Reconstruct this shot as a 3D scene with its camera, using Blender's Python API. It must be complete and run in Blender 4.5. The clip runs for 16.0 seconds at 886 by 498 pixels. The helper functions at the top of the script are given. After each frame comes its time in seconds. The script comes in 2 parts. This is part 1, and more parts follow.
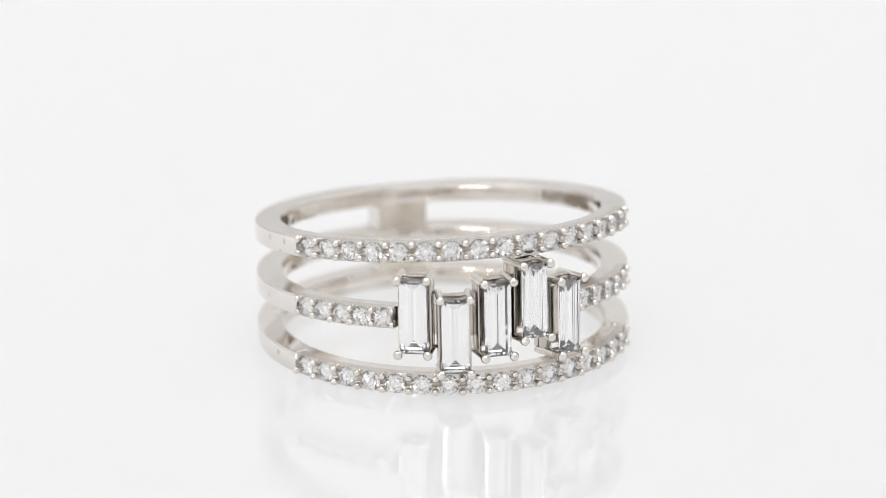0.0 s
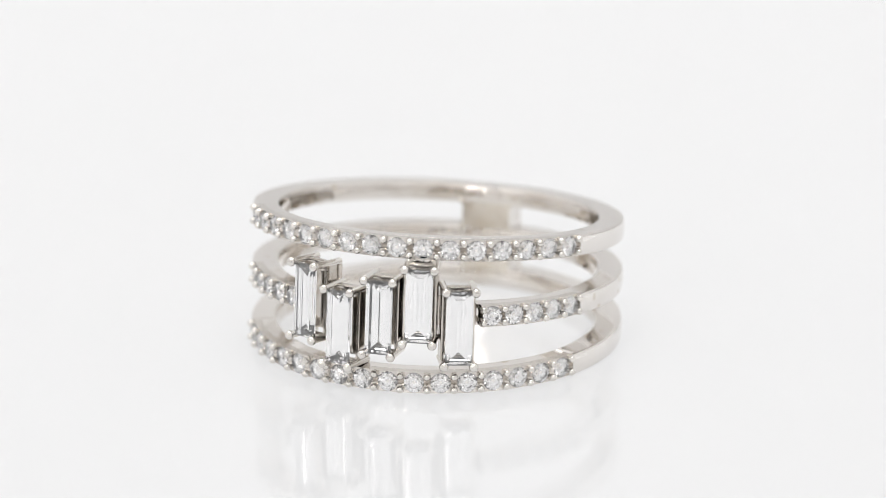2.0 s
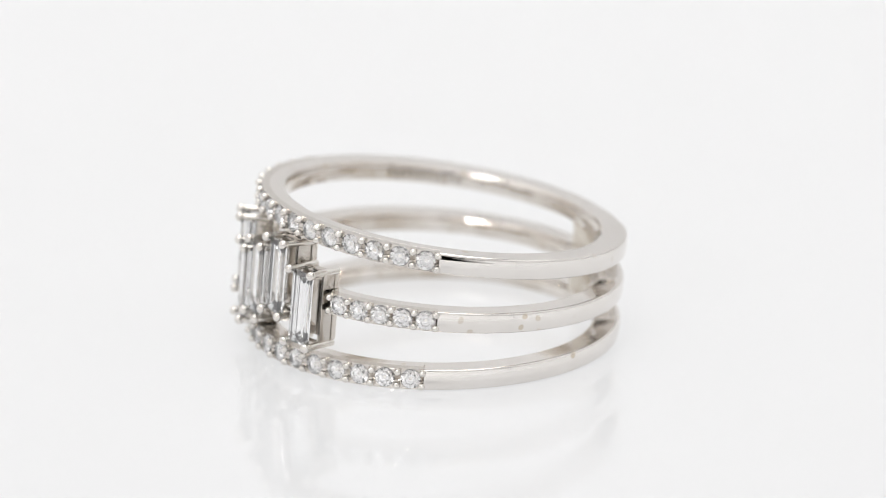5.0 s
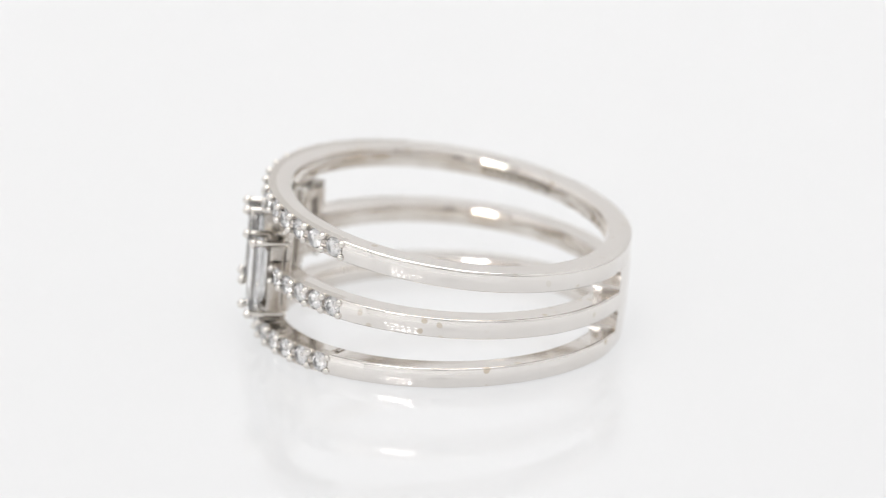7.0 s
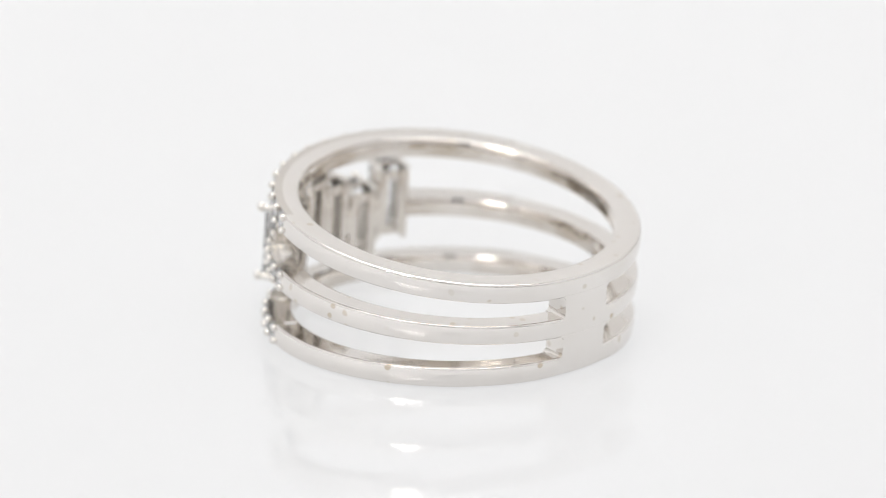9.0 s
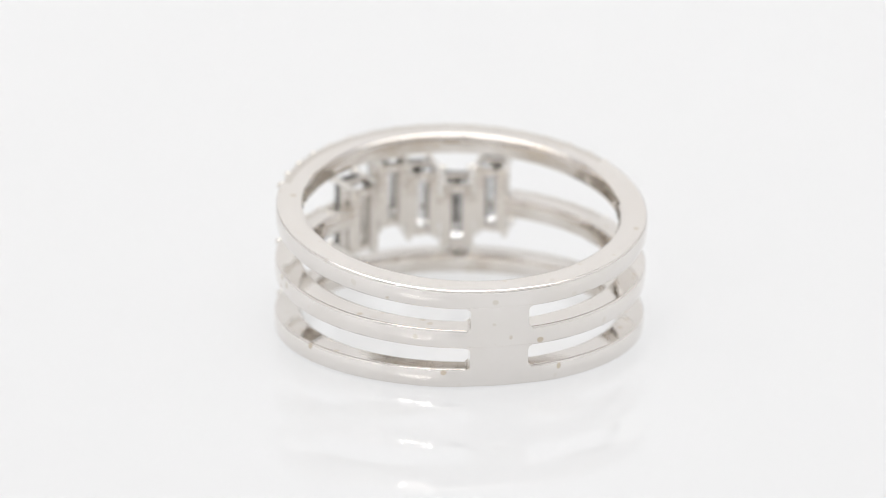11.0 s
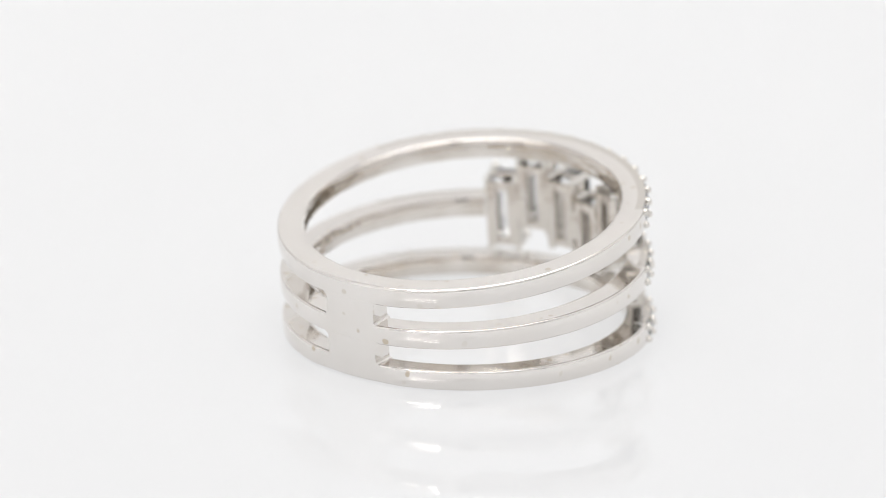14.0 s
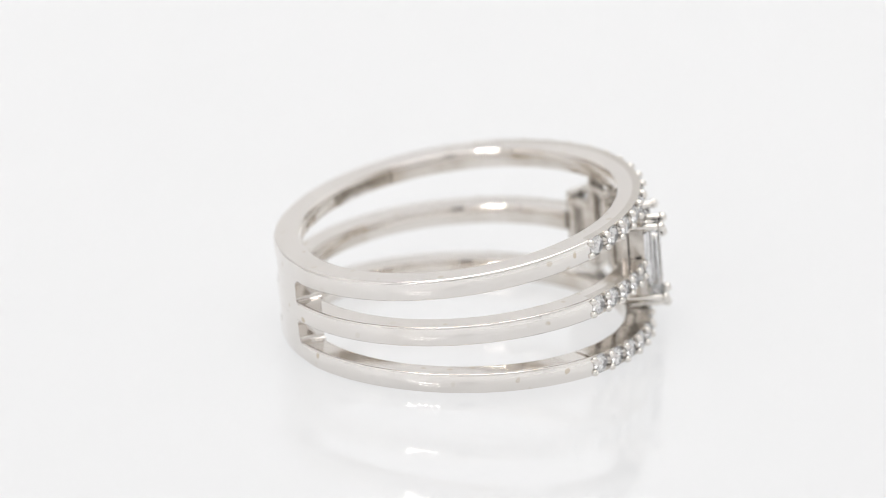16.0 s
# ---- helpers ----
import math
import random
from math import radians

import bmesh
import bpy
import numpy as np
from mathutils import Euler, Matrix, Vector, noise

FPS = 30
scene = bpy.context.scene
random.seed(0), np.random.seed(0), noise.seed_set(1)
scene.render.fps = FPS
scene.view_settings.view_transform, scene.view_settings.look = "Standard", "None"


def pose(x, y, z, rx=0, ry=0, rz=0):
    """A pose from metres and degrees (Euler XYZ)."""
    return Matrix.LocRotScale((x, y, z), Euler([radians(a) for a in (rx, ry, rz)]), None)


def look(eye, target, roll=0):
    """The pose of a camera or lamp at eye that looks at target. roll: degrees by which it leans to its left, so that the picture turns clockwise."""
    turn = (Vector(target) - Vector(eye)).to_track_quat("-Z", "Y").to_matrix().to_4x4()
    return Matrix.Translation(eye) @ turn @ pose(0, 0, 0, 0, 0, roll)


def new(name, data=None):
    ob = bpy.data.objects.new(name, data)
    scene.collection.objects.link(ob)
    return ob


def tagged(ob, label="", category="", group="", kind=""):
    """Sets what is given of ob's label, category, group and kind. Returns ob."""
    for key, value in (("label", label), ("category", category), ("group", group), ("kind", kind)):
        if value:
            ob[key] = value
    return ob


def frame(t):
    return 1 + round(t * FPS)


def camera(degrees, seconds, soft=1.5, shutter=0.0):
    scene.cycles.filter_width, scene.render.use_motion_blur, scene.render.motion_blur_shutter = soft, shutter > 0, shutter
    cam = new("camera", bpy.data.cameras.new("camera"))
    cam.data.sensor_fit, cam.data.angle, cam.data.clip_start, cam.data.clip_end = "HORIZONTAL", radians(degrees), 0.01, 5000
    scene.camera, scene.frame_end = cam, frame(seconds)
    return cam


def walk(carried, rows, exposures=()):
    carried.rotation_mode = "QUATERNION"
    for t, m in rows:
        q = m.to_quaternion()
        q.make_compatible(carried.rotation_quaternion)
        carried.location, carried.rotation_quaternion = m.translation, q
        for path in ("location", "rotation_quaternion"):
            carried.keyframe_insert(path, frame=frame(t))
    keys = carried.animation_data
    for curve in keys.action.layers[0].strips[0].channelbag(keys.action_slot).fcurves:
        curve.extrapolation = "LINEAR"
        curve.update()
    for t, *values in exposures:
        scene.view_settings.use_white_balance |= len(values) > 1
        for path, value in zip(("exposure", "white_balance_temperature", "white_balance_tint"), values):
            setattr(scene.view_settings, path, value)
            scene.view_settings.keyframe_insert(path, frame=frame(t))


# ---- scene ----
U = 0.01                      # one unit of the ring's plan: a centimetre
GROUND = -0.427              # the table's level in the plan, under the ring

# ---- camera: a long macro lens on a stand ----
cam = camera(7.3663, 16.0, soft=0.75)
EYE = Vector((0.0, -37.906, 12.774 - GROUND)) * U
AIM = Vector((-0.0464, 0.0, 0.0710 - GROUND)) * U
cam.data.dof.use_dof = True
cam.data.dof.focus_distance = 0.3905
cam.data.dof.aperture_fstop = 30.0
walk(cam, [(0.0, look(EYE, AIM, 0.093)), (16.0, look(EYE, AIM, 0.093))])
scene.view_settings.exposure = 0.0

# ---- world and lamps: a photo light box ----
world = bpy.data.worlds.new("world")
scene.world = world
world.use_nodes = True
world.node_tree.nodes["Background"].inputs[0].default_value = (1.0, 0.98, 0.95, 1)
world.node_tree.nodes["Background"].inputs[1].default_value = 0.05


def area_lamp(name, m, w, h, watts, colour):
    data = bpy.data.lights.new(name, "AREA")
    data.shape, data.size, data.size_y, data.energy, data.color = "RECTANGLE", w, h, watts, colour
    ob = new(name, data)
    ob.matrix_world = m
    return ob


area_lamp("ceiling_light", pose(0, 0.03, 0.585), 0.5, 0.5, 2.25, (1.0, 0.985, 0.965))

# ---- materials ----


def material(name):
    mat = bpy.data.materials.new(name)
    mat.use_nodes = True
    nt = mat.node_tree
    return mat, nt, nt.nodes["Principled BSDF"]


def node(nt, kind, **values):
    n = nt.nodes.new(kind)
    for key, value in values.items():
        n.inputs[key].default_value = value
    return n


def gold(name, colour, rough, spots=True, relief=0.04, wear=None):
    """Polished white gold: fine polish marks, tarnish spots, a slight uneven gloss."""
    mat, nt, p = material(name)
    co = node(nt, "ShaderNodeTexCoord")
    big = node(nt, "ShaderNodeTexNoise", Scale=260.0, Detail=3.0)
    fine = node(nt, "ShaderNodeTexNoise", Scale=2600.0, Detail=3.0)
    for n in (big, fine):
        nt.links.new(co.outputs["Object"], n.inputs["Vector"])
    tone = nt.nodes.new("ShaderNodeMix")
    tone.data_type = "RGBA"
    tone.inputs["A"].default_value = (*colour, 1)
    tone.inputs["B"].default_value = (colour[0] * 0.95, colour[1] * 0.935, colour[2] * 0.91, 1)
    nt.links.new(big.outputs["Fac"], tone.inputs["Factor"])
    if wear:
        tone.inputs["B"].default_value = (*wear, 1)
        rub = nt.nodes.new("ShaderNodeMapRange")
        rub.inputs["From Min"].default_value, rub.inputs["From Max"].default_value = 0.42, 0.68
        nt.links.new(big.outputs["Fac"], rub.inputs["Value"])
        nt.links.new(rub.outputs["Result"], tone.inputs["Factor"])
    out = tone.outputs["Result"]
    if spots:
        warp = node(nt, "ShaderNodeTexNoise", Scale=1500.0, Detail=1.0)
        nt.links.new(co.outputs["Object"], warp.inputs["Vector"])
        shift = nt.nodes.new("ShaderNodeVectorMath")
        shift.operation = "MULTIPLY_ADD"
        shift.inputs[1].default_value = (0.0003, 0.0003, 0.0003)
        nt.links.new(warp.outputs["Color"], shift.inputs[0])
        nt.links.new(co.outputs["Object"], shift.inputs[2])
        cell = node(nt, "ShaderNodeTexVoronoi", Scale=900.0)
        nt.links.new(shift.outputs[0], cell.inputs["Vector"])
        ramp = nt.nodes.new("ShaderNodeMapRange")
        ramp.inputs["From Min"].default_value, ramp.inputs["From Max"].default_value = 0.13, 0.2
        ramp.inputs["To Min"].default_value, ramp.inputs["To Max"].default_value = 1.0, 0.0
        nt.links.new(cell.outputs["Distance"], ramp.inputs["Value"])
        pick = nt.nodes.new("ShaderNodeSeparateColor")
        nt.links.new(cell.outputs["Color"], pick.inputs["Color"])
        some = nt.nodes.new("ShaderNodeMath")
        some.operation = "MULTIPLY"
        nt.links.new(ramp.outputs["Result"], some.inputs[0])
        nt.links.new(pick.outputs["Red"], some.inputs[1])
        stain = nt.nodes.new("ShaderNodeMix")
        stain.data_type = "RGBA"
        stain.inputs["B"].default_value = (0.62, 0.55, 0.45, 1)
        nt.links.new(some.outputs[0], stain.inputs["Factor"])
        nt.links.new(out, stain.inputs["A"])
        out = stain.outputs["Result"]
    nt.links.new(out, p.inputs["Base Color"])
    p.inputs["Metallic"].default_value = 1.0
    gloss = nt.nodes.new("ShaderNodeMapRange")
    gloss.inputs["To Min"].default_value, gloss.inputs["To Max"].default_value = rough * 0.7, rough * 1.5
    nt.links.new(fine.outputs["Fac"], gloss.inputs["Value"])
    nt.links.new(gloss.outputs["Result"], p.inputs["Roughness"])
    bump = node(nt, "ShaderNodeBump", Strength=relief, Distance=0.00003)
    nt.links.new(big.outputs["Fac"], bump.inputs["Height"])
    nt.links.new(bump.outputs["Normal"], p.inputs["Normal"])
    return mat


def diamond_material(name, colour=(1, 1, 1)):
    mat, nt, p = material(name)
    p.inputs["Base Color"].default_value = (*colour, 1)
    p.inputs["Transmission Weight"].default_value = 1.0
    p.inputs["Roughness"].default_value = 0.0
    p.inputs["IOR"].default_value = 2.417
    return mat


def plain(name, colour, rough, vary=0.04, scale=30.0, spec=0.5):
    mat, nt, p = material(name)
    co = node(nt, "ShaderNodeTexCoord")
    n1 = node(nt, "ShaderNodeTexNoise", Scale=scale, Detail=5.0)
    nt.links.new(co.outputs["Object"], n1.inputs["Vector"])
    mix = nt.nodes.new("ShaderNodeMix")
    mix.data_type = "RGBA"
    mix.inputs["A"].default_value = (*[c * (1 - vary) for c in colour], 1)
    mix.inputs["B"].default_value = (*[min(1, c * (1 + vary)) for c in colour], 1)
    nt.links.new(n1.outputs["Fac"], mix.inputs["Factor"])
    nt.links.new(mix.outputs["Result"], p.inputs["Base Color"])
    p.inputs["Roughness"].default_value = rough
    p.inputs["Specular IOR Level"].default_value = spec
    return mat


def glow(name, colour, strength):
    mat, nt, p = material(name)
    p.inputs["Base Color"].default_value = (*colour, 1)
    p.inputs["Emission Color"].default_value = (*colour, 1)
    p.inputs["Emission Strength"].default_value = strength
    return mat


GOLD = gold("white_gold", (0.82, 0.797, 0.776), 0.004, relief=0.006)
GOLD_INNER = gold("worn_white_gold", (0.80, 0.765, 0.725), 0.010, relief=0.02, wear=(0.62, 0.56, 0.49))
GOLD_PLATE = gold("mottled_white_gold", (0.74, 0.69, 0.62), 0.16, relief=0.08, wear=(0.50, 0.44, 0.35))
GOLD_SET = gold("white_gold_setting", (0.80, 0.78, 0.75), 0.04, spots=False)
GOLD_RAIL = gold("worn_gold_rail", (0.76, 0.72, 0.675), 0.20, spots=False, relief=0.05)
# seat strips: satin gold, toned down to carry the crevice shade round the stones
GOLD_CUT = gold("satin_shaded_gold", (0.68, 0.65, 0.615), 0.14, spots=False, relief=0.2)
# basket walls: tarnish and the shade between settings, both in one darker colour
GOLD_DARK = gold("shaded_tarnished_white_gold", (0.65, 0.615, 0.575), 0.18, spots=False, relief=0.2)
GOLD_STAMP = gold("engraved_gold", (0.17, 0.14, 0.105), 0.4, spots=False)
DIAMOND = diamond_material("diamond")
ACRYLIC = plain("glowing_opal_acrylic", (0.20, 0.20, 0.203), 0.05, 0.012, 9.0)
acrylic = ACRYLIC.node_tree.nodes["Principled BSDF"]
# added glow, no lamp sits below: it washes out the ring's contact shadow
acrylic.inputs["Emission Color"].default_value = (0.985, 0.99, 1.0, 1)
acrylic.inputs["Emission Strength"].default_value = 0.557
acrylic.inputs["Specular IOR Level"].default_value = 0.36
FABRIC = plain("white_fabric", (0.86, 0.86, 0.865), 0.9, 0.03, 40.0, 0.2)
CLOTH = plain("black_cloth", (0.035, 0.035, 0.036), 0.95, 0.15, 80.0, 0.15)
BLACK = plain("black_plastic", (0.03, 0.03, 0.032), 0.4, 0.1, 60.0)
LED = glow("led", (1.0, 0.98, 0.95), 112.0)

# ---- mesh helpers ----


def mesh_of(name, bm, mat, smooth=None):
    """A mesh from a bmesh that is in plan units; smooth: degrees under which edges are shaded round."""
    bmesh.ops.scale(bm, vec=(U, U, U), verts=bm.verts)
    bmesh.ops.recalc_face_normals(bm, faces=bm.faces)
    if smooth:
        for f in bm.faces:
            f.smooth = True
        for e in bm.edges:
            e.smooth = len(e.link_faces) == 2 and e.calc_face_angle(0) < radians(smooth)
    me = bpy.data.meshes.new(name)
    bm.to_mesh(me)
    bm.free()
    me.materials.append(mat)
    return me


def part(name, bm, mat, parent, label="", smooth=None):
    return hang(name, mesh_of(name, bm, mat, smooth), parent, Matrix(), label)


def hang(name, me, parent, m, label=""):
    """A part on a mesh that may be shared, at the pose m (plan units) on its parent."""
    ob = new(name, me)
    ob.parent = parent
    p = m.copy()
    p.translation = p.translation * U
    ob.matrix_basis = p
    return tagged(ob, label) if label else ob


def box(bm, m, x0, x1, y0, y1, z0, z1, bevel=0.0):
    got = bmesh.ops.create_cube(bm, size=1.0)
    vs = got["verts"]
    for v in vs:
        v.co = Vector((x0 + (v.co.x + 0.5) * (x1 - x0), y0 + (v.co.y + 0.5) * (y1 - y0), z0 + (v.co.z + 0.5) * (z1 - z0)))
    if bevel:
        es = list({e for v in vs for e in v.link_edges})
        vs = list({v for f in bmesh.ops.bevel(bm, geom=es, offset=bevel, segments=2, affect="EDGES", profile=0.5)["faces"] for v in f.verts})
    bmesh.ops.transform(bm, matrix=m, verts=vs)


def slab(name, x0, x1, y0, y1, z0, z1, mat, kind="structure", label="", category="", bevel=0.004):
    bm = bmesh.new()
    box(bm, Matrix(), x0 / U, x1 / U, y0 / U, y1 / U, z0 / U, z1 / U, bevel / U)
    return tagged(new(name, mesh_of(name, bm, mat)), label, category, "", kind)


# ---- the light box and the room round it ----
slab("floor", -0.344, 0.344, -0.331, 0.404, -0.050, -0.022, plain("grey_felt", (0.50, 0.495, 0.49), 0.9, 0.08, 60.0, 0.2),
     label="light grey felt floor of the light box", category="floor", bevel=0.001)


def turntable():
    top = tagged(new("turntable"), "round glossy white acrylic turntable under the ring, with an added even glow", "turntable")
    bm = bmesh.new()
    prof = [(0.0, -0.9), (7.9, -0.9), (8.0, -0.8), (8.0, -0.06), (7.94, 0.0), (0.0, 0.0)]
    n = 128
    rows = [[bm.verts.new((r * math.cos(2 * math.pi * k / n), r * math.sin(2 * math.pi * k / n), z)) for k in range(n)] for r, z in prof[1:-1]]
    for r0, r1 in zip(rows, rows[1:]):
        for k in range(n):
            bm.faces.new((r0[k], r0[(k + 1) % n], r1[(k + 1) % n], r1[k]))
    bm.faces.new(rows[0])
    bm.faces.new(rows[-1])
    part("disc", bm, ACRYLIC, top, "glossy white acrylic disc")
    bm = bmesh.new()
    bmesh.ops.create_cone(bm, cap_ends=True, segments=64, radius1=6.4, radius2=6.0, depth=1.32)
    bmesh.ops.translate(bm, vec=(0, 0, -1.55), verts=bm.verts)
    part("base", bm, plain("white_plastic", (0.75, 0.75, 0.75), 0.35, 0.03, 30.0), top, "white plastic foot")
    return top


THE_TABLE = turntable()
slab("wall_west", -0.36, -0.345, -0.33, 0.41, -0.05, 0.60, FABRIC, label="white fabric side wall of the light box", category="wall")
slab("wall_east", 0.345, 0.36, -0.33, 0.41, -0.05, 0.60, FABRIC, label="white fabric side wall of the light box", category="wall")
slab("wall_north", -0.345, 0.345, 0.405, 0.42, -0.05, 0.60, FABRIC, label="white fabric back wall of the light box", category="wall")
for nm, b in (("wall_south_west", (-0.345, -0.028, -0.01, 0.6)), ("wall_south_east", (0.028, 0.345, -0.01, 0.6)), ("wall_south_top", (-0.028, 0.028, 0.147, 0.6)),
              ("wall_south_low", (-0.028, 0.028, -0.01, 0.094))):
    slab(nm, b[0], b[1], -0.345, -0.332, b[2], b[3], FABRIC, label="white fabric front of the light box, open round the lens", category="wall", bevel=0.001)
slab("ceiling", -0.36, 0.36, -0.330, 0.42, 0.603, 0.615, FABRIC, label="white fabric top of the light box", category="ceiling")
# a black cloth hood closes the place behind the camera
for nm, b in (("hood_wall_south", (-0.36, 0.36, -0.56, -0.55, -0.05, 0.615)), ("hood_wall_west", (-0.36, -0.345, -0.55, -0.346, -0.05, 0.603)),
              ("hood_wall_east", (0.345, 0.36, -0.55, -0.346, -0.05, 0.603)), ("hood_ceiling", (-0.36, 0.36, -0.55, -0.331, 0.604, 0.615)),
              ("hood_floor", (-0.36, 0.36, -0.55, -0.332, -0.06, -0.05)), ("base_board", (-0.36, 0.36, -0.331, 0.42, -0.06, -0.051))):
    slab(nm, *b, CLOTH, label="plain black cloth round the camera", category="wall", bevel=0.001)


def led_panel():
    top = tagged(new("led_panel"), "lamp strip with two rows of round glowing white diodes", "lamp")
    top.matrix_world = pose(-0.172, -0.3305, 0.175, 90, 0, 0)
    bm = bmesh.new()
    box(bm, Matrix(), -8.0, 8.0, -3.6, 3.6, -0.1, -0.001, 0.04)
    part("housing", bm, FABRIC, top, "thin white backing sheet")
    bm = bmesh.new()
    bmesh.ops.create_cone(bm, cap_ends=True, segments=20, radius1=0.36, radius2=0.36, depth=0.3)
    me = mesh_of("diode", bm, LED)
    for i in range(6):
        for j in range(2):
            hang("diode", me, top, pose(-6.5 + 2.6 * i, -2.2 + 4.4 * j, -0.25), "glowing white diode")


led_panel()

# ---- the ring ----
RI, RO = 0.922, 1.077           # inner and outer radius of the shank
RP = 1.064                      # outer radius where stones are set
RISE, SPREAD = 0.3174, 0.0717     # height of the outer bands over the middle, and their slope apart
PLATE = 9.03                    # half its width in degrees
BACK = 90.0                     # azimuth of the plate at the back
TILT = pose(0, 0, 0, -4.758, -0.263, 0)
LEAN = pose(0, 0, 0, -0.75, 0, 0)   # the disc stands a little askew on its spindle
CENTRE = (-0.0664, -0.0504, -0.0495)


def height(a):
    """Height of a band at the azimuth a: it widens from the back to the front."""
    return 0.115 + 0.011 * (1 - math.sin(radians(a))) / 2


def apart(a):
    """0 over the plate at the back, 1 where the bands run free."""
    return min(1.0, max(0.0, (abs((a - BACK + 180) % 360 - 180) - PLATE) / 8))


def crown(a, z):
    """How far the outer face over the plate falls back at the height z: it is one soft barrel."""
    return z * z / 7.4 * (1 - apart(a))


def section(a, side, pave, joined=False):
    """Points of a band's cross-section at the azimuth a. side: 1 upper, 0 middle, -1 lower band."""
    h, c, s = height(a) / 2, math.cos(radians(a)), math.sin(radians(a))
    if pave:
        ro, b, dome = RP - 0.046, 0.002, 0.0
    else:
        ro, b, dome = RO, 0.014, 0.003 * apart(a)
    ri, b2 = RI, 0.022

    def half(b, b2):
        e, e2 = b * 1.25, b2 * 1.2
        return [(ri - 0.004, h * 0.4), (ri, h - b2), (ri + b2 * 0.3, h - b2 * 0.3), (ri + b2, h), (ri + e2, h), (ro - e, h), (ro - b, h), (ro - b * 0.62, h - b * 0.08),
                (ro - b * 0.29, h - b * 0.29), (ro - b * 0.08, h - b * 0.62), (ro, h - b), (ro, h - e), (ro + dome * 0.75, h * 0.5)]
    sharp = (0.0004, 0.0004)
    up = half(*(sharp if joined and side < 1 else (b, b2)))
    down = half(*(sharp if joined and side > -1 else (b, b2)))
    pts = up + [(ro + dome, 0.0)] + [(r, -z) for r, z in down[::-1]]
    out = []
    for r, z in pts:
        up = side * (RISE - SPREAD * r * s) + z
        r -= crown(a, up) if r > 1.0 else 0.0
        out.append(Vector((r * c, r * s, up)))
    return out


def plain_run(a0, a1, side):
    """Cross-sections of the plain stretch of a band; over the plate at the back its edges are unbroken."""
    p0, p1 = BACK - PLATE, BACK + PLATE
    return ([section(a0 + (p0 - a0) * i / 55, side, False) for i in range(56)] + [section(p0 + (p1 - p0) * i / 12, side, False, True) for i in range(13)]
            + [section(p1 + (a1 - p1) * i / 55, side, False) for i in range(56)])


def loft(bm, loops, closed, inner=()):
    rows = [[bm.verts.new(p) for p in lp] for lp in loops]
    n = len(rows[0])
    pairs = list(zip(rows, rows[1:])) + ([(rows[-1], rows[0])] if closed else [])
    for r0, r1 in pairs:
        for k in range(n):
            f = bm.faces.new((r0[k], r0[(k + 1) % n], r1[(k + 1) % n], r1[k]))
            f.material_index = int(k in inner)
    if not closed:
        bm.faces.new(rows[0])
        bm.faces.new(rows[-1][::-1])


def seat_plate(a_list, pitch, side, r_hole):
    """The skin of a stone-set stretch: one cell a stone, with a round drilled hole in it."""
    bm = bmesh.new()
    n = 24
    for a in a_list:
        ring_o, ring_i, ring_d, edge_d = [], [], [], []

        def at(da, z, r):
            t = radians(a + da)
            return Vector((r * math.cos(t), r * math.sin(t), side * (RISE - SPREAD * r * math.sin(t)) + z))
        for k in range(n):
            u, v = math.cos(2 * math.pi * k / n), math.sin(2 * math.pi * k / n)
            m = max(abs(u), abs(v))
            du = u / m * pitch / 2
            dv = v / m * (height(a + du) / 2 - 0.0005)
            notch = 0.022 if abs(u) > abs(v) and abs(v) < 0.45 else 0.0
            ring_o.append(bm.verts.new(at(du, dv, RP - notch)))
            edge_d.append(bm.verts.new(at(du, dv, RP - 0.048)))
            cu = math.degrees(u * r_hole / RP)
            ring_i.append(bm.verts.new(at(cu, v * r_hole * 0.99, RP - 0.001)))
            ring_d.append(bm.verts.new(at(cu * 0.9, v * r_hole * 0.9, RP - 0.046)))
        for k in range(n):
            j = (k + 1) % n
            bm.faces.new((ring_o[k], ring_o[j], ring_i[j], ring_i[k]))
            bm.faces.new((ring_i[k], ring_i[j], ring_d[j], ring_d[k]))
            u, v = math.cos(2 * math.pi * (k + 0.5) / n), math.sin(2 * math.pi * (k + 0.5) / n)
            if abs(v) > abs(u) - 1e-6:
                bm.faces.new((ring_o[j], ring_o[k], edge_d[k], edge_d[j]))
    bmesh.ops.remove_doubles(bm, verts=bm.verts, dist=0.0012)
    return bm


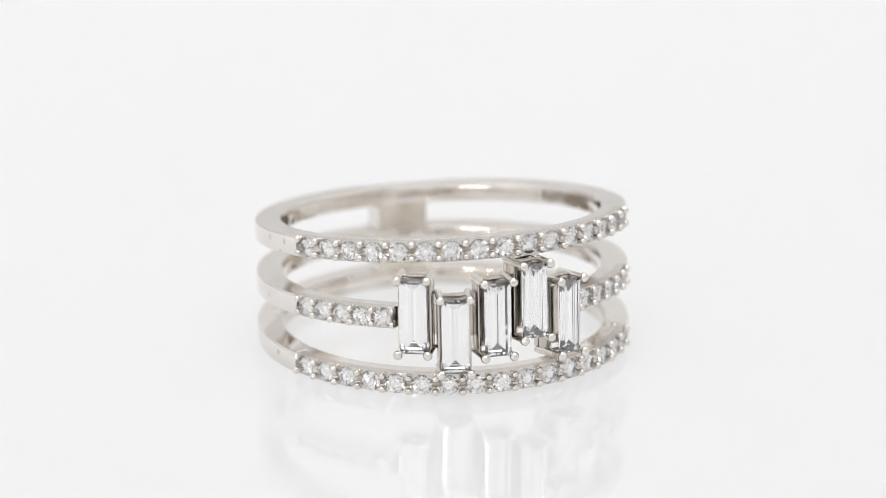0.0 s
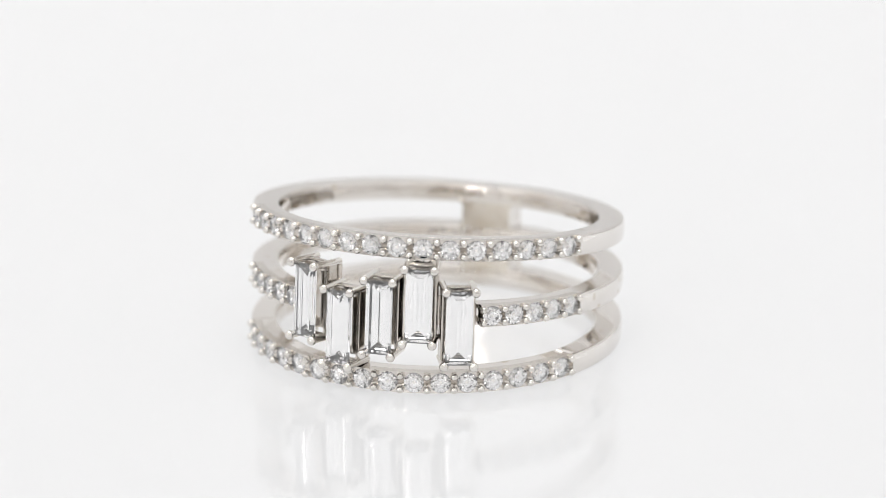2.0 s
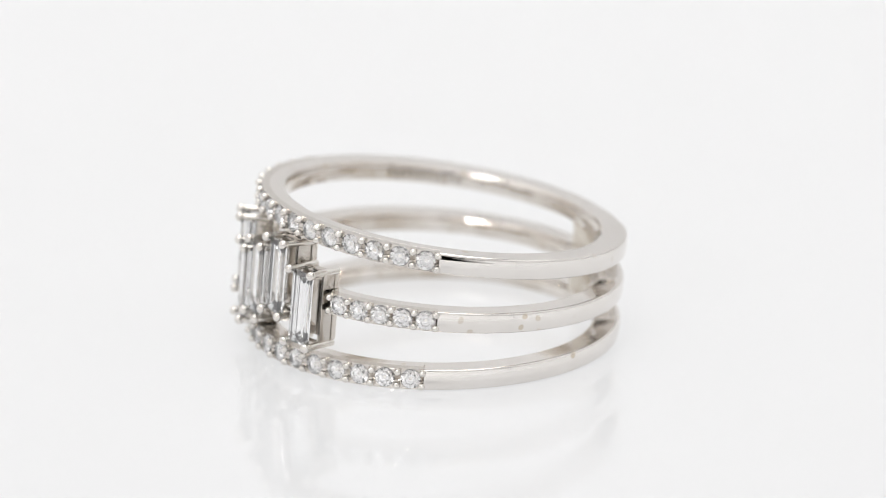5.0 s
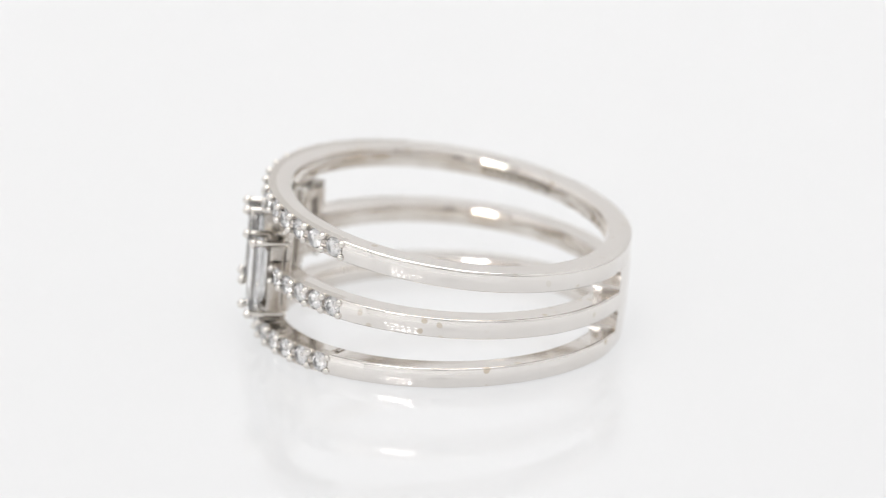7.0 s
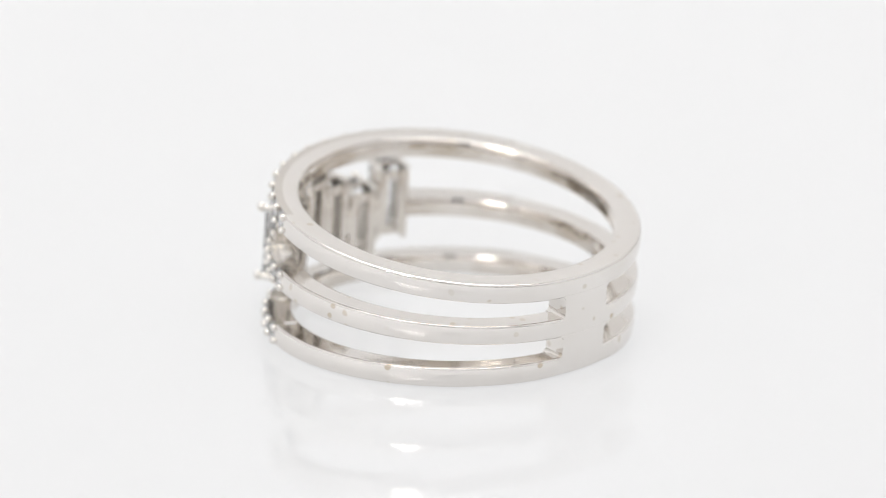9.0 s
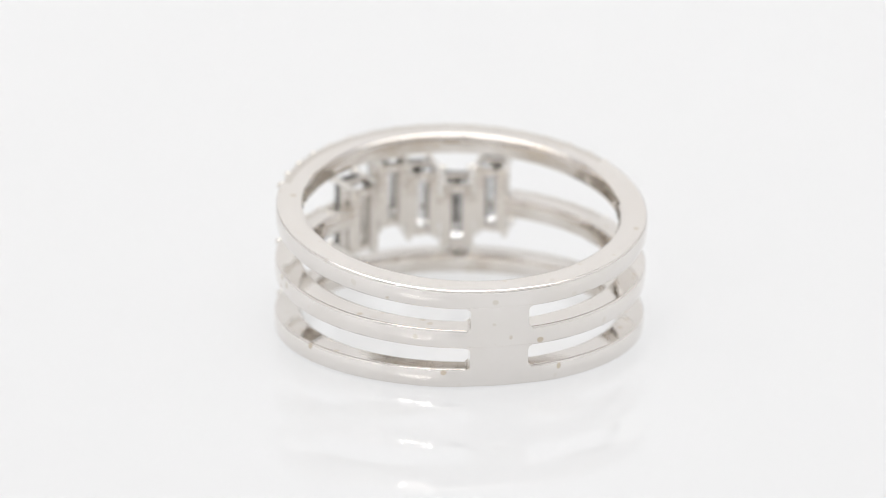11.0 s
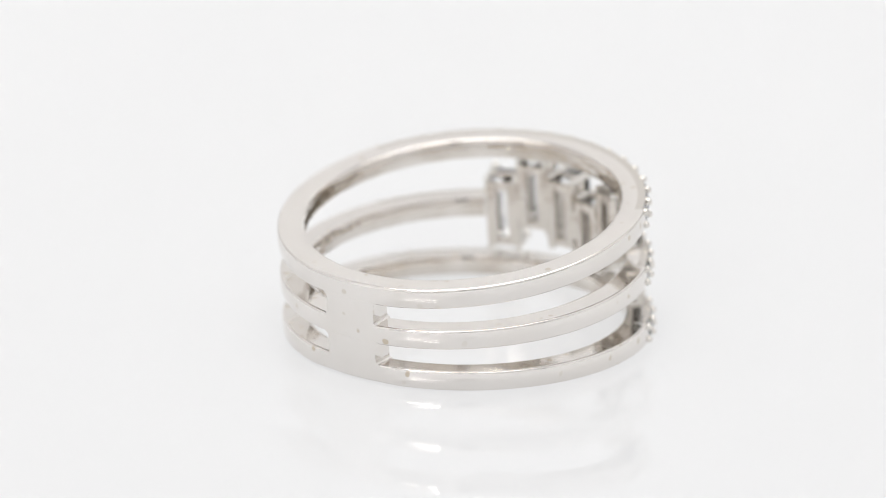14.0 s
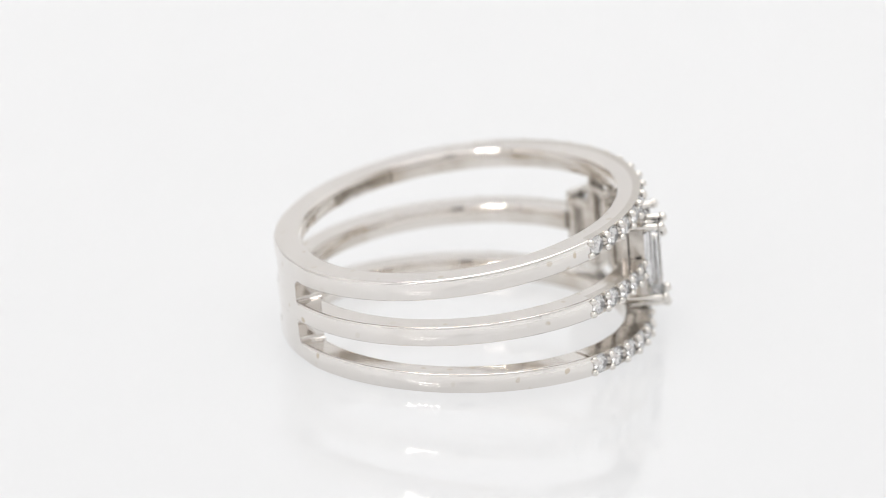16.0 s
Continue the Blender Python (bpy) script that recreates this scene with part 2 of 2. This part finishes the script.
def brilliant(r):
    """A round brilliant of the girdle radius r, its table towards +z, the girdle at z = 0."""
    bm = bmesh.new()
    def circle(rad, z, n, off):
        return [bm.verts.new((rad * math.cos(2 * math.pi * (i + off) / n), rad * math.sin(2 * math.pi * (i + off) / n), z)) for i in range(n)]
    table, star = circle(0.56 * r, 0.30 * r, 8, 0.0), circle(0.78 * r, 0.185 * r, 8, 0.5)
    g1, g0 = circle(r, 0.02 * r, 16, 0.0), circle(r, -0.02 * r, 16, 0.0)
    low, tip = circle(0.24 * r, -0.735 * r, 8, 0.0), bm.verts.new((0, 0, -0.945 * r))
    bm.faces.new(table)
    for i in range(8):
        j = (i + 1) % 8
        bm.faces.new((table[i], star[i], table[j]))
        bm.faces.new((table[j], star[i], g1[2 * j], star[j]))
        bm.faces.new((star[i], g1[2 * i], g1[2 * i + 1]))
        bm.faces.new((star[i], g1[2 * i + 1], g1[2 * j]))
        bm.faces.new((g0[2 * i], low[i], g0[2 * i + 1]))
        bm.faces.new((g0[2 * i + 1], low[i], low[j]))
        bm.faces.new((g0[2 * i + 1], low[j], g0[2 * j]))
        bm.faces.new((low[i], tip, low[j]))
    for i in range(16):
        bm.faces.new((g1[i], g0[i], g0[(i + 1) % 16], g1[(i + 1) % 16]))
    return bm


def baguette(w, h):
    """A step-cut bar of w by h, its table towards +z, with three steps over and under the girdle."""
    bm = bmesh.new()
    levels = [(0.66, 0.020), (0.84, 0.0145), (1.0, 0.006), (1.0, -0.005), (0.733, -0.0262), (0.40, -0.0510)]
    rows = []
    for k, z in levels:
        ins = w * (1 - k) / 2
        x, y = w / 2 - ins, h / 2 - ins * 0.95
        rows.append([bm.verts.new(p) for p in ((-x, -y, z), (x, -y, z), (x, y, z), (-x, y, z))])
    bm.faces.new(rows[0])
    for r0, r1 in zip(rows, rows[1:]):
        for k in range(4):
            bm.faces.new((r0[k], r0[(k + 1) % 4], r1[(k + 1) % 4], r1[k]))
    keel = [bm.verts.new((0, s * (h / 2 - w * 0.48), -0.0776)) for s in (-1, 1)]
    a, b, c, d = rows[-1]
    bm.faces.new((a, b, keel[0]))
    bm.faces.new((c, d, keel[1]))
    bm.faces.new((b, c, keel[1], keel[0]))
    bm.faces.new((d, a, keel[0], keel[1]))
    return bm


def outward(a, r, z, side=0, lean=0.0):
    """A pose on the shank at azimuth a: x along the band, y up, z outward."""
    t = radians(a)
    if side:
        z += side * (RISE - SPREAD * r * math.sin(t))
    o, x = Vector((math.cos(t), math.sin(t), 0)), Vector((-math.sin(t), math.cos(t), 0))
    m = Matrix((x, Vector((0, 0, 1)), o)).transposed().to_4x4()
    m.translation = o * r + Vector((0, 0, z))
    return m @ pose(0, 0, 0, 0, 0, lean)


def spread(a, b, n):
    return [a + (b - a) * i / (n - 1) for i in range(n)]


def make_ring():
    ring = tagged(new("ring"), "polished white gold ring with three diamond-set bands and five baguettes", "ring")
    bm = brilliant(0.0580)
    stone = mesh_of("diamond", bm, DIAMOND)
    bm = bmesh.new()
    bmesh.ops.create_uvsphere(bm, u_segments=12, v_segments=8, radius=0.0225)
    bmesh.ops.scale(bm, vec=(1, 1, 1.15), verts=bm.verts)
    bead = mesh_of("bead", bm, GOLD_SET, 60)
    rows = {1: [spread(-150.3, -27.45, 16)], -1: [spread(-152.4, -29.3, 16)], 0: [spread(-151.6, -123.0, 5), spread(-54.7, -26.1, 5)]}
    names = {1: "upper", 0: "middle", -1: "lower"}
    rnd = random.Random(4)
    for side, sets in rows.items():
        spans = []
        for s in sets:
            half = (s[1] - s[0]) / 2
            spans.append((s[0] - half, s[-1] + half))
        loops = []
        if side:
            (p0, p1), = spans
            loops += [section(p0 + (p1 - p0) * i / 60, side, True) for i in range(61)]
            loops += plain_run(p1, p0 + 360, side)
        else:
            (l0, l1), (r0, r1) = spans
            r0 -= 1.0
            loops += [section(r0 + (r1 - r0) * i / 16, side, True) for i in range(17)]
            loops += plain_run(r1, l0 + 360, side)
            loops += [section(l0 + 360 + (l1 + 1.0 - l0) * i / 16, side, True) for i in range(17)]
        bm = bmesh.new()
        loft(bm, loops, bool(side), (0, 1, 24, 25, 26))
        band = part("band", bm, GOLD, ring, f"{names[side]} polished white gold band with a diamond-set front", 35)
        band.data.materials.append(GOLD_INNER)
        for s in sets:
            pitch = s[1] - s[0]
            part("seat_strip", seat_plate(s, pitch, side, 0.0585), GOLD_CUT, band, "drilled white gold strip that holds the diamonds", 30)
            for a in s:
                hang("diamond", stone, band, outward(a, RP - 0.001, 0, side, rnd.uniform(0, 45)))
            for a in spread(s[0] - pitch / 2, s[-1] + pitch / 2, len(s) + 1):
                end = 0.25 * pitch if a < s[0] else (-0.25 * pitch if a > s[-1] else 0.0)
                for up in (-1, 1):
                    hang("bead", bead, band, outward(a + end * 0.3, RP + 0.012, up * 0.0390, side))
    # the plate that joins the bands at the back, one web in each gap
    for k in (1, -1):
        bm = bmesh.new()
        loops = []
        rf, n = 0.022, 12
        steps = [-0.012, -0.004, 0.0, 0.002, 0.005, 0.009, 0.014, rf, 0.032, 0.045]
        for side_top, d in [(0, d) for d in steps] + [(1, d) for d in steps[::-1]]:
            q = min(1.0, max(0.0, 1 - max(d, 0.0) / rf))
            half_w = PLATE + math.degrees(rf * (1 - math.sqrt(1 - q * q)) / RO)
            lp = []
            for i in range(2 * n + 2):
                inside = i > n
                f = (2 * n + 1 - i if inside else i) / n
                a = BACK - half_w + 2 * half_w * f
                h = height(a) / 2
                r, t = (RI - 0.0045 if inside else RO + 0.0006), radians(a)
                z = RISE - SPREAD * r * math.sin(t) - h - d if side_top else h + d
                r -= 0.0 if inside else crown(a, z)
                lp.append(Vector((r * math.cos(t), r * math.sin(t), k * z)))
            loops.append(lp)
        loft(bm, loops, False, range(n + 1, 2 * n + 1))
        plate = part("back_plate", bm, GOLD, ring, "plain polished plate that joins two bands", 30)
        plate.data.materials.append(GOLD_PLATE)
    # worn stamps inside the upper band
    bm = bmesh.new()
    box(bm, Matrix(), -0.0075, 0.0075, -0.028, 0.028, -0.003, 0.001)
    stamp = mesh_of("stamp_mark", bm, GOLD_STAMP)
    for a0, n in ((166, 11), (22, 11)):
        for i in range(n):
            a = a0 + 2.6 * (i - n / 2)
            hang("stamp_mark", stamp, ring, outward(a, RI - 0.0042, 0.004 * ((i * 5) % 3 - 1), 1), "worn stamped mark in dark lines")
    make_setting(ring)
    return ring


def rod(bm, m, r, z0, z1):
    """A round wire along z with a ball end at z1."""
    got = bmesh.ops.create_cone(bm, cap_ends=True, segments=14, radius1=r, radius2=r, depth=z1 - z0)["verts"]
    for v in got:
        v.co.z += (z0 + z1) / 2
    ball = bmesh.ops.create_uvsphere(bm, u_segments=14, v_segments=10, radius=r * 1.4)["verts"]
    for v in ball:
        v.co.z += z1
    bmesh.ops.transform(bm, matrix=m, verts=got + ball)


W2, H2 = 0.0851, 0.2160          # half the spacing of the prongs


def make_setting(ring):
    stone_mesh = mesh_of("baguette_diamond", baguette(0.155, 0.428), DIAMOND)
    bm = bmesh.new()
    rod(bm, Matrix(), 0.0200, 0.0, 0.222)
    prong_mesh = mesh_of("prong", bm, GOLD_SET, 50)
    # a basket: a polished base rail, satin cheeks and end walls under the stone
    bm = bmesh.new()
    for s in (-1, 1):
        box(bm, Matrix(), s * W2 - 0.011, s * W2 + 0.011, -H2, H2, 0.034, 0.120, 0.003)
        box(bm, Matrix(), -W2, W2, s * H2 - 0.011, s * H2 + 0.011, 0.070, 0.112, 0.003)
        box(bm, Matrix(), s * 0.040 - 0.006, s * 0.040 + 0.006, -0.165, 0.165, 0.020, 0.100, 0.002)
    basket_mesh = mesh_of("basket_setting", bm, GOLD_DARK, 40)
    bm = bmesh.new()
    for s in (-1, 1):
        box(bm, Matrix(), min(s * 0.034, s * 0.096), max(s * 0.034, s * 0.096), -0.198, 0.198, -0.014, 0.026, 0.006)
        box(bm, Matrix(), -0.034, 0.034, min(s * 0.150, s * 0.198), max(s * 0.150, s * 0.198), -0.010, 0.022, 0.005)
    rail_mesh = mesh_of("base_rail", bm, GOLD_RAIL, 40)
    spots = [(-113.0, 0.027), (-101.1, -0.090), (-88.7, -0.006), (-77.2, 0.075), (-65.5, -0.049)]
    r0 = 0.950
    for a, z in spots:
        m = outward(a, r0, z, 0, -0.5)
        basket = hang("basket_setting", basket_mesh, ring, m, "white gold basket setting for one baguette")
        hang("base_rail", rail_mesh, basket, Matrix(), "pale gold frame with an open slot at the foot of the setting")
        for sx in (-1, 1):
            for sy in (-1, 1):
                hang("prong", prong_mesh, basket, pose(sx * W2, sy * H2, 0.0), "round claw with a ball tip")
        hang("baguette_diamond", stone_mesh, basket, pose(0, 0, 0.191), "clear step-cut baguette diamond")
    # links between neighbours, and from the outer ones to the middle band
    for (a0, z0), (a1, z1) in zip(spots, spots[1:]):
        bm = bmesh.new()
        zc = (z0 + z1) / 2
        box(bm, outward((a0 + a1) / 2, r0, zc), -0.05, 0.05, -0.085, 0.085, -0.011, 0.022, 0.006)
        part("link", bm, GOLD_RAIL, ring, "flat link between two settings", 40)
    a, z = spots[3]
    bm = bmesh.new()
    box(bm, outward(a, r0, z), -W2, W2, H2 + 0.005, 0.285, 0.01, 0.10, 0.006)
    part("link", bm, GOLD_SET, ring, "short post to the upper band", 40)
    a, z = spots[1]
    bm = bmesh.new()
    box(bm, outward(a, r0, z), -W2, W2, -0.235, -H2, 0.01, 0.09, 0.006)
    part("link", bm, GOLD_SET, ring, "short post to the lower band", 40)


THE_RING = make_ring()


# ---- what moves: the ring turns with its stand ----
def motions():
    turns = [(t, -117.70 - 16.6626 * (t - 8) - 0.689 * (t / 8 - 1) ** 2) for t in range(17)]
    rows, disc = [], []
    for t, deg in turns:
        a = radians(deg)
        bob = 0.0097 * math.sin(a) - 0.0020 * math.cos(a)     # play in the spindle
        m = pose(0, 0, bob, 0, 0, deg) @ pose(CENTRE[0], CENTRE[1], CENTRE[2] - GROUND) @ TILT
        m.translation = m.translation * U
        rows.append((t, m))
        disc.append((t, pose(0, 0, bob * U, 0, 0, deg) @ LEAN))
    walk(THE_RING, rows)
    walk(THE_TABLE, disc)


motions()
